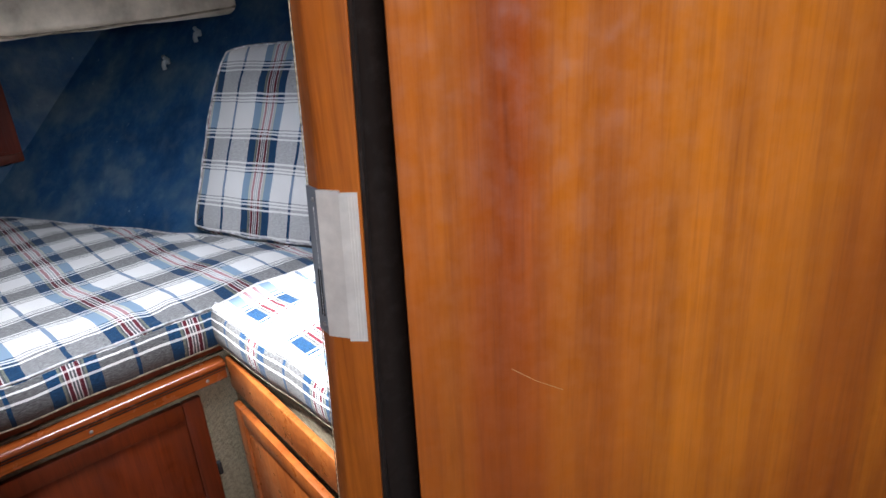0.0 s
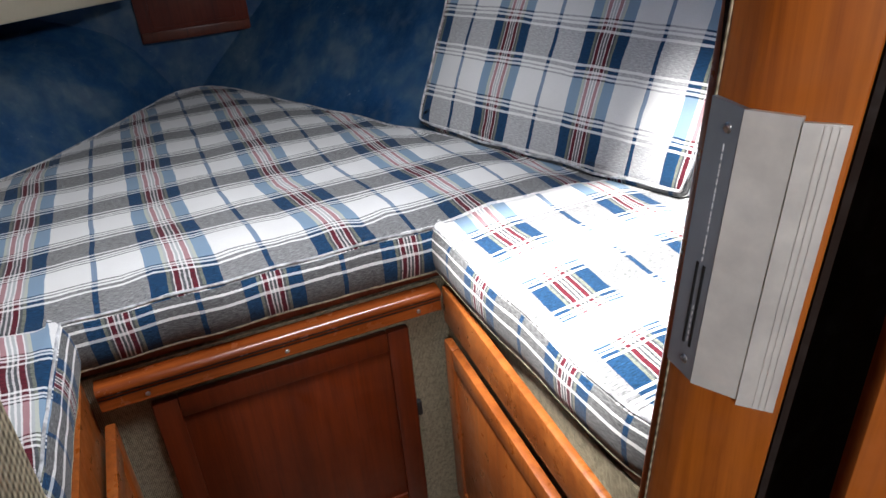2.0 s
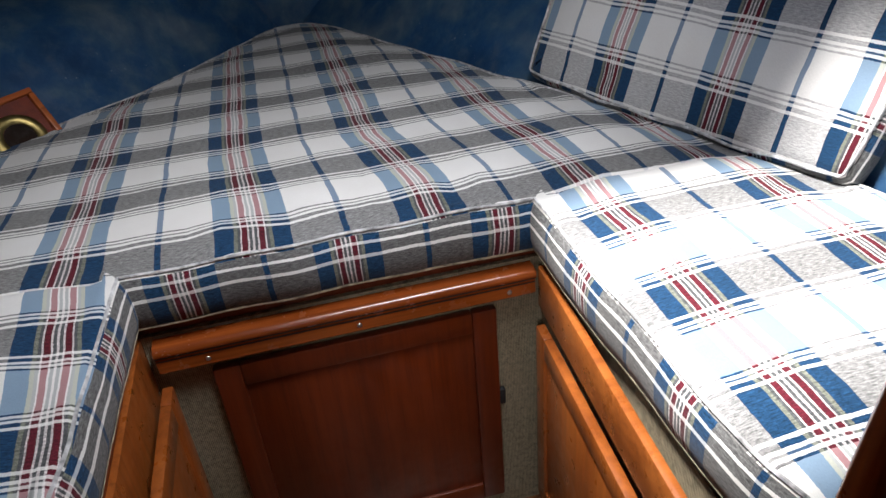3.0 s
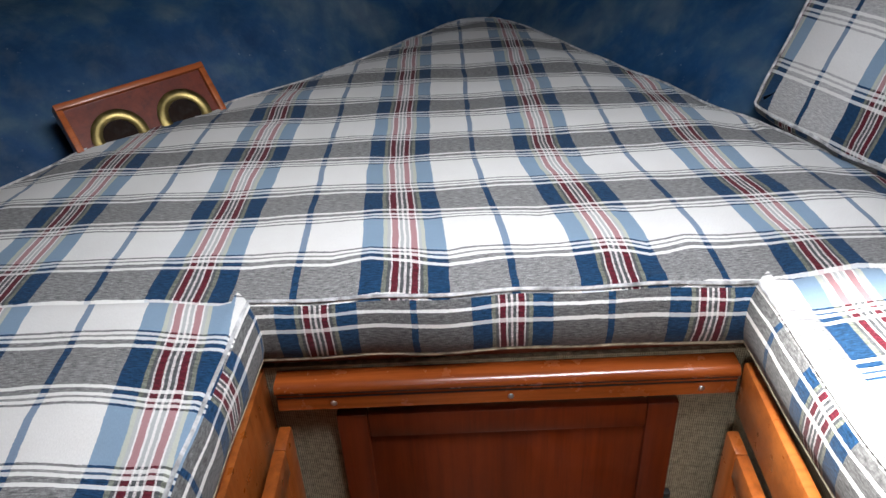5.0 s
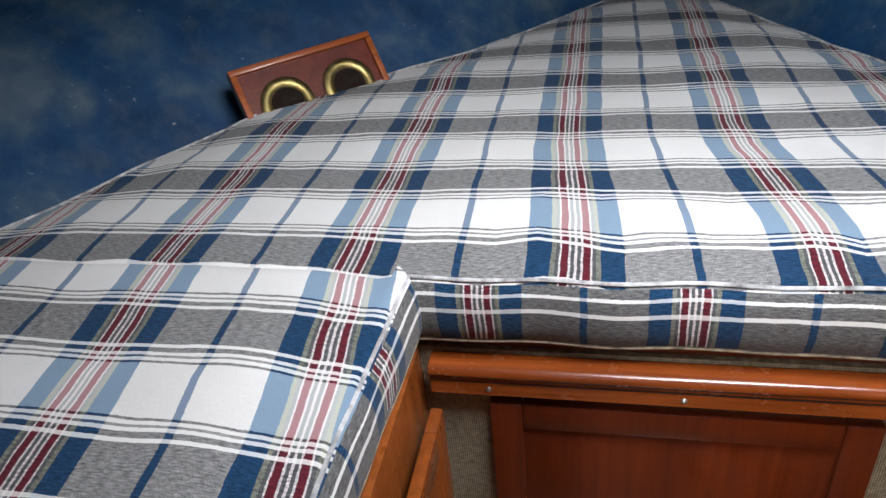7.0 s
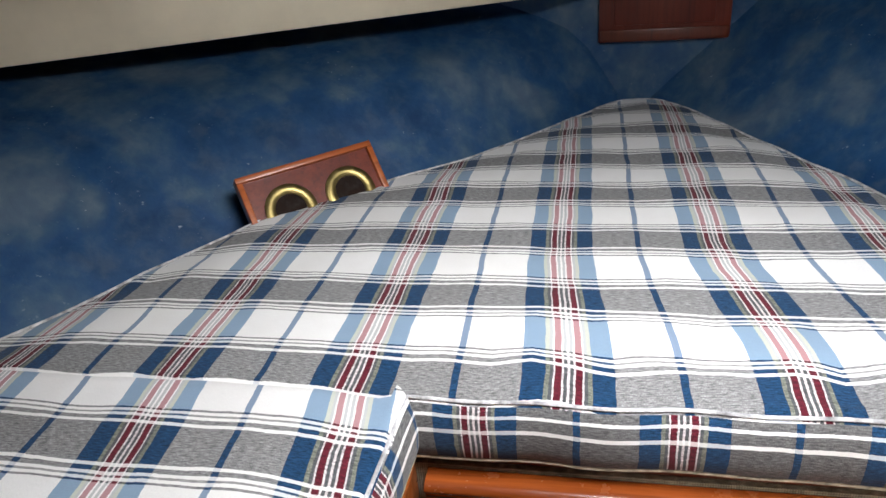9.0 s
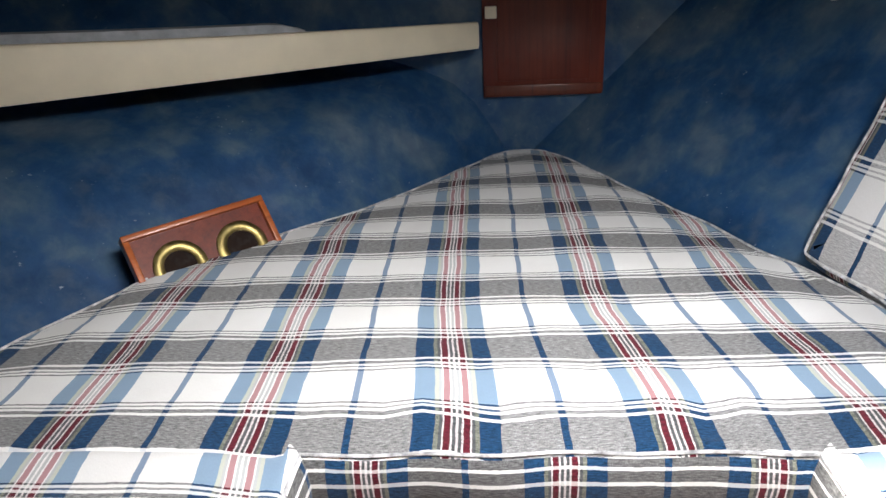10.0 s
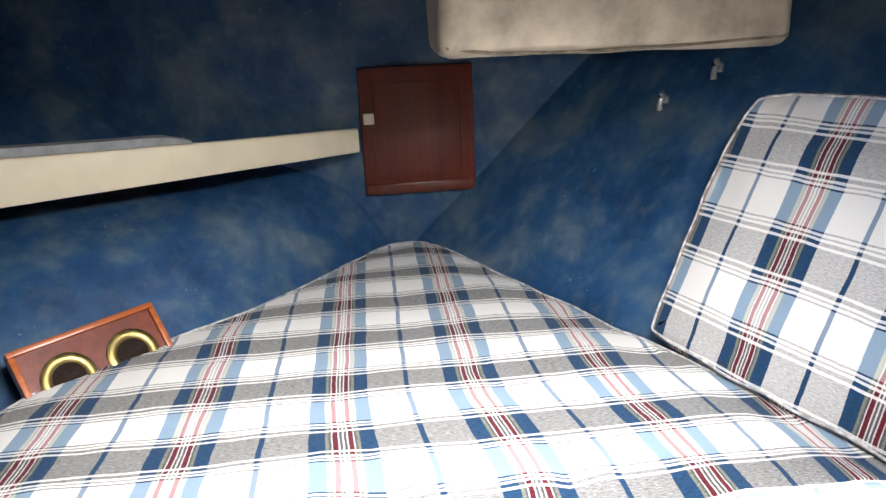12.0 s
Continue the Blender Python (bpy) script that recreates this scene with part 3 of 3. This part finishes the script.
# platform under the cushions
deck = empty("berth_platform", "plywood berth platform under the cushions", "berth", (0, 0, 0), kind="structure")
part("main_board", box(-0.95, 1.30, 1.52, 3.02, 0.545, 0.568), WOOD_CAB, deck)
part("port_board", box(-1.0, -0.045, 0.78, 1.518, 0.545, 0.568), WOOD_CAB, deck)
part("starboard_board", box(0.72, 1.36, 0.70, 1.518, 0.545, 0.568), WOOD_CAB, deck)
front = empty("berth_front", "beige carpeted front of the berth", "berth front", (0, 0, 0), kind="structure")
part("centre_front", box(-0.04, 0.72, 1.512, 1.535, -0.15, 0.543), CARPET, front)
part("port_front", box(-0.06, -0.035, 0.78, 1.51, -0.15, 0.543), WOOD_SIDE, front)
part("starboard_front", box(0.715, 0.74, 0.70, 1.51, -0.15, 0.543), CARPET, front)

rail = empty("berth_rail", "glossy varnished wooden rail with moulded lines", "rail", (0.3375, 1.49, 0.51))
part("moulding", extrude_profile([(0.020, -0.032), (-0.006, -0.032), (-0.010, -0.028), (-0.010, -0.004), (-0.008, -0.003), (-0.010, -0.001), (-0.010, 0.003), (-0.008, 0.004), (-0.010, 0.006), (-0.014, 0.008), (-0.0165, 0.012), (-0.0165, 0.017), (-0.014, 0.022), (-0.008, 0.0255), (0.020, 0.027)], (-0.353, 0, 0), (0.353, 0, 0), (0, 1, 0)), WOOD_RAIL, rail)
for z in (-0.003, 0.004):
    part("groove_line", box(-0.352, 0.352, -0.0104, -0.0078, z - 0.0011, z + 0.0011), BLACK, rail, "dark line along the rail")
for x in (-0.266, 0.008, 0.300):
    screw(rail, (x, -0.0105, -0.016), "y", -1)


def cabinet_door(name, label, w, h, at, turn, mat=WOOD_SIDE):
    """A framed door with a raised, bevelled panel; its face looks along -y."""
    d = empty(name, label, "cabinet door", at, turn)
    s = 0.05
    part("stile", box(0, s, -0.02, 0, 0, h, 0.004), mat, d)
    part("stile", box(w - s, w, -0.02, 0, 0, h, 0.004), mat, d)
    part("cross_rail", box(s, w - s, -0.02, 0, h - s, h, 0.004), mat, d)
    part("cross_rail", box(s, w - s, -0.02, 0, 0, s, 0.004), mat, d)
    part("panel", box(s - 0.003, w - s + 0.003, -0.013, -0.003, s - 0.003, h - s + 0.003, 0.004), mat, d)
    return d


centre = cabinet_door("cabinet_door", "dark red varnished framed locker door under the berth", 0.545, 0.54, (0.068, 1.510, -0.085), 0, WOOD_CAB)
hinge = part("hinge", box(0.545, 0.558, -0.016, -0.002, 0.28, 0.32, 0.003), BLACK, centre, "small dark hinge")
star = cabinet_door("side_locker_door", "orange varnished framed locker door slightly ajar", 0.60, 0.49, (0.708, 1.475, -0.085), -93)
part("top_rail", box(-0.01, 0.74, -0.012, 0.006, 0.53, 0.625, 0.005), WOOD_RAIL_Y, star, "varnished wooden rail above the door")
port = cabinet_door("side_locker_door", "orange varnished framed locker door under the berth", 0.60, 0.545, (-0.018, 0.87, -0.085), 90)

# backrest, leaning outwards
back_dir = math.degrees(math.atan2(1.306 - 2.09, 1.178 - 0.892))
rest = empty("backrest_cushion", "plaid backrest cushion leaning against the hull side", "cushion", (0.892, 2.09, 0.70))
rest.matrix_world = pose(0.892, 2.09, 0.694, 0, 0, back_dir) @ pose(0, 0, 0, 63, 0, 0)
bl = [(0.02, 0.0), (0.81, 0.0), (0.85, 0.03), (0.85, 0.58), (0.80, 0.635), (0.08, 0.635), (-0.012, 0.59), (-0.012, 0.03)]
cushion_part("body", smooth_poly(bl, 2), -0.09, 0.0, PLAID_BACK, PLAID_BOX, rest, crown=0.014, wrinkle=0.003)

# ---- forepeak hatch ----
hatch = empty("forepeak_hatch", "dark red stained wooden hatch panel on the bow bulkhead", "hatch", (0.44, 3.028, 1.075))
part("panel", box(-0.195, 0.185, -0.022, 0.0, -0.215, 0.212, 0.004), WOOD_PANEL, hatch)
part("inset", box(-0.15, 0.14, -0.026, -0.021, -0.165, 0.165, 0.003), WOOD_PANEL, hatch)
part("edge_strip", box(-0.19, 0.18, -0.028, -0.021, -0.213, -0.178, 0.003), WOOD_CAB, hatch, "red-brown lower edge")
part("catch", box(-0.186, -0.150, -0.040, -0.022, 0.03, 0.066, 0.003), CREAM, hatch, "small pale catch")

# ---- shelf ----
sa, sb = Vector((0.235, 2.93, 0)), Vector((-1.32, 2.078, 0))
sd = (sb - sa).normalized()
sn = Vector((-sd.y, sd.x, 0))      # towards the hull
if sn.y < 0:
    sn = -sn
shelf = empty("hull_shelf", "cream vinyl-covered shelf along the hull side", "shelf")


def taper(profile_at, a, b, side, steps=12):
    """A prism whose profile changes along the way; profile_at(0..1) gives (out, z) points."""
    bm = bmesh.new()
    rings = []
    for i in range(steps + 1):
        f = i / steps
        p = a.lerp(b, f)
        rings.append([bm.verts.new(p + side * u + Vector((0, 0, v))) for u, v in profile_at(f)])
    n = len(rings[0])
    for r, q in zip(rings, rings[1:]):
        for i in range(n):
            bm.faces.new((r[i], r[(i + 1) % n], q[(i + 1) % n], q[i]))
    bm.faces.new(rings[0][::-1])
    bm.faces.new(rings[-1])
    return bm


def fascia_top(f):
    return 1.104 + 0.10 * f - 0.012 * math.sin(f * 3.0)


part("fascia", taper(lambda f: [(0.0, 1.034), (0.005, 1.026), (0.014, 1.024), (0.024, 1.026), (0.028, 1.034), (0.028, fascia_top(f) - 0.010), (0.024, fascia_top(f) - 0.002), (0.014, fascia_top(f)), (0.005, fascia_top(f) - 0.002), (0.0, fascia_top(f) - 0.010)], sa, sb, sn), CREAM, shelf)
part("shelf_board", extrude_profile([(0.026, 1.034), (0.46, 1.034), (0.46, 1.050), (0.026, 1.050)], sa + sd * 0.05, sb, sn), WOOD_CAB, shelf)
cloth = empty("folded_cloth", "folded grey cloth lying on the shelf", "cloth")
part("fold", taper(lambda f: [(0.035, 1.051), (0.15, 1.051), (0.15, fascia_top(0.30 + 0.68 * f) - 0.02), (0.13, fascia_top(0.30 + 0.68 * f) + 0.016 * min(1, f * 18)), (0.05, fascia_top(0.30 + 0.68 * f) + 0.018 * min(1, f * 18)), (0.035, fascia_top(0.30 + 0.68 * f) - 0.02)], sa.lerp(sb, 0.292), sa.lerp(sb, 0.98), sn, 40), plain("grey_cloth", (0.42, 0.44, 0.46), 0.85, var=0.2), cloth)

# ---- overhead ----
pad = empty("overhead_pad", "stained cream padded vinyl block under the ceiling", "pad", (0, 0, 0))
bm = box(0.44, 1.26, 2.20, 2.55, 1.345, CEIL - 0.002, 0.035, 5)
bmesh.ops.subdivide_edges(bm, edges=[e for e in bm.edges if e.calc_length() > 0.1], cuts=14, use_grid_fill=True)
for v in bm.verts:
    v.co += 0.006 * Vector((noise.noise(v.co * 7), noise.noise(v.co * 7 + Vector((5, 0, 0))), noise.noise(v.co * 6 + Vector((0, 9, 0))) * 1.2))
part("body", bm, LINER, pad)
part("welt", tube([(0.452, 2.206, 1.372), (0.56, 2.204, 1.356), (0.75, 2.203, 1.352), (0.98, 2.204, 1.355), (1.245, 2.206, 1.366)], 0.004, sides=8), plain("soiled_welt", (0.20, 0.165, 0.12), 0.8, var=0.4, scale=30), pad, "soiled lower welt")


def ring_mesh(r, w, seg=40):
    """A flat ring with a raised, rounded rim."""
    bm = bmesh.new()
    prof = [(r - w, 0.0), (r - w, 0.004), (r - w * 0.75, 0.008), (r - w * 0.35, 0.009), (r, 0.005), (r, 0.0)]
    rows = [[bm.verts.new((a * math.cos(k * math.tau / seg), a * math.sin(k * math.tau / seg), z)) for k in range(seg)] for a, z in prof]
    for p, q in zip(rows, rows[1:] + rows[:1]):
        for k in range(seg):
            bm.faces.new((p[k], p[(k + 1) % seg], q[(k + 1) % seg], q[k]))
    return bm


# ---- panel with two brass rings on the hull side ----
BOX_TL, BOX_TR, BOX_DOWN = Vector((-0.563, 2.107, 0.774)), Vector((-0.308, 2.334, 0.786)), Vector((0.30, -0.26, -0.50))
bx = (BOX_TR - BOX_TL).normalized()
by = -(BOX_DOWN - bx * BOX_DOWN.dot(bx)).normalized()
bz = bx.cross(by)
ringbox = empty("ring_panel", "red stained wooden panel with two brass rings on the hull side", "panel")
ringbox.matrix_world = Matrix.Translation(BOX_TL) @ Matrix((bx, by, bz)).transposed().to_4x4()
W, H = (BOX_TR - BOX_TL).length, 0.20
part("backing", box(0.012, W - 0.012, -H + 0.012, -0.012, -0.030, -0.012), WOOD_PANEL, ringbox)
for a in ((0, W, -0.014, 0), (0, W, -H, -H + 0.014)):
    part("frame_bar", box(*a, -0.035, 0.0, 0.002), WOOD_FRAME, ringbox, "orange stained frame bar")
for a in ((0, 0.014, -H + 0.0145, -0.0145), (W - 0.014, W, -H + 0.0145, -0.0145)):
    part("frame_bar", box(*a, -0.035, 0.0, 0.002), WOOD_FRAME, ringbox, "orange stained frame bar")
for u in (0.29, 0.73):
    r = part("brass_ring", ring_mesh(0.061, 0.024), BRASS, ringbox, "aged brass ring")
    r.matrix_basis = pose(W * u, -0.104, -0.012)
    bm = bmesh.new()
    bmesh.ops.create_cone(bm, cap_ends=True, segments=32, radius1=0.0365, radius2=0.0365, depth=0.002, matrix=Matrix.Translation((0, 0, 0.0012)))
    # flat disc; the recess's shade is in its dark colour
    part("recess", bm, SHADE_WOOD, r, "recess with its shade put into the colour")


def coat_hook(at, turn):
    h = empty("coat_hook", "small white metal hook screwed to the hull side", "hook", at, turn, group="hooks on the hull side")
    part("base", box(-0.010, 0.010, -0.006, 0.006, -0.004, 0.018, 0.003), CHROME, h)
    part("prong", tube([(0, -0.004, 0.010), (0, -0.016, 0.006), (0, -0.022, -0.006), (0, -0.020, -0.020)], 0.008, sides=8), CHROME, h)
    part("prong", tube([(0.002, -0.004, 0.016), (0.003, -0.016, 0.022), (0.004, -0.020, 0.028)], 0.007, sides=8), CHROME, h)
    return h


coat_hook((1.085, 2.505, 1.190), -62)
coat_hook((1.165, 2.365, 1.280), -62)
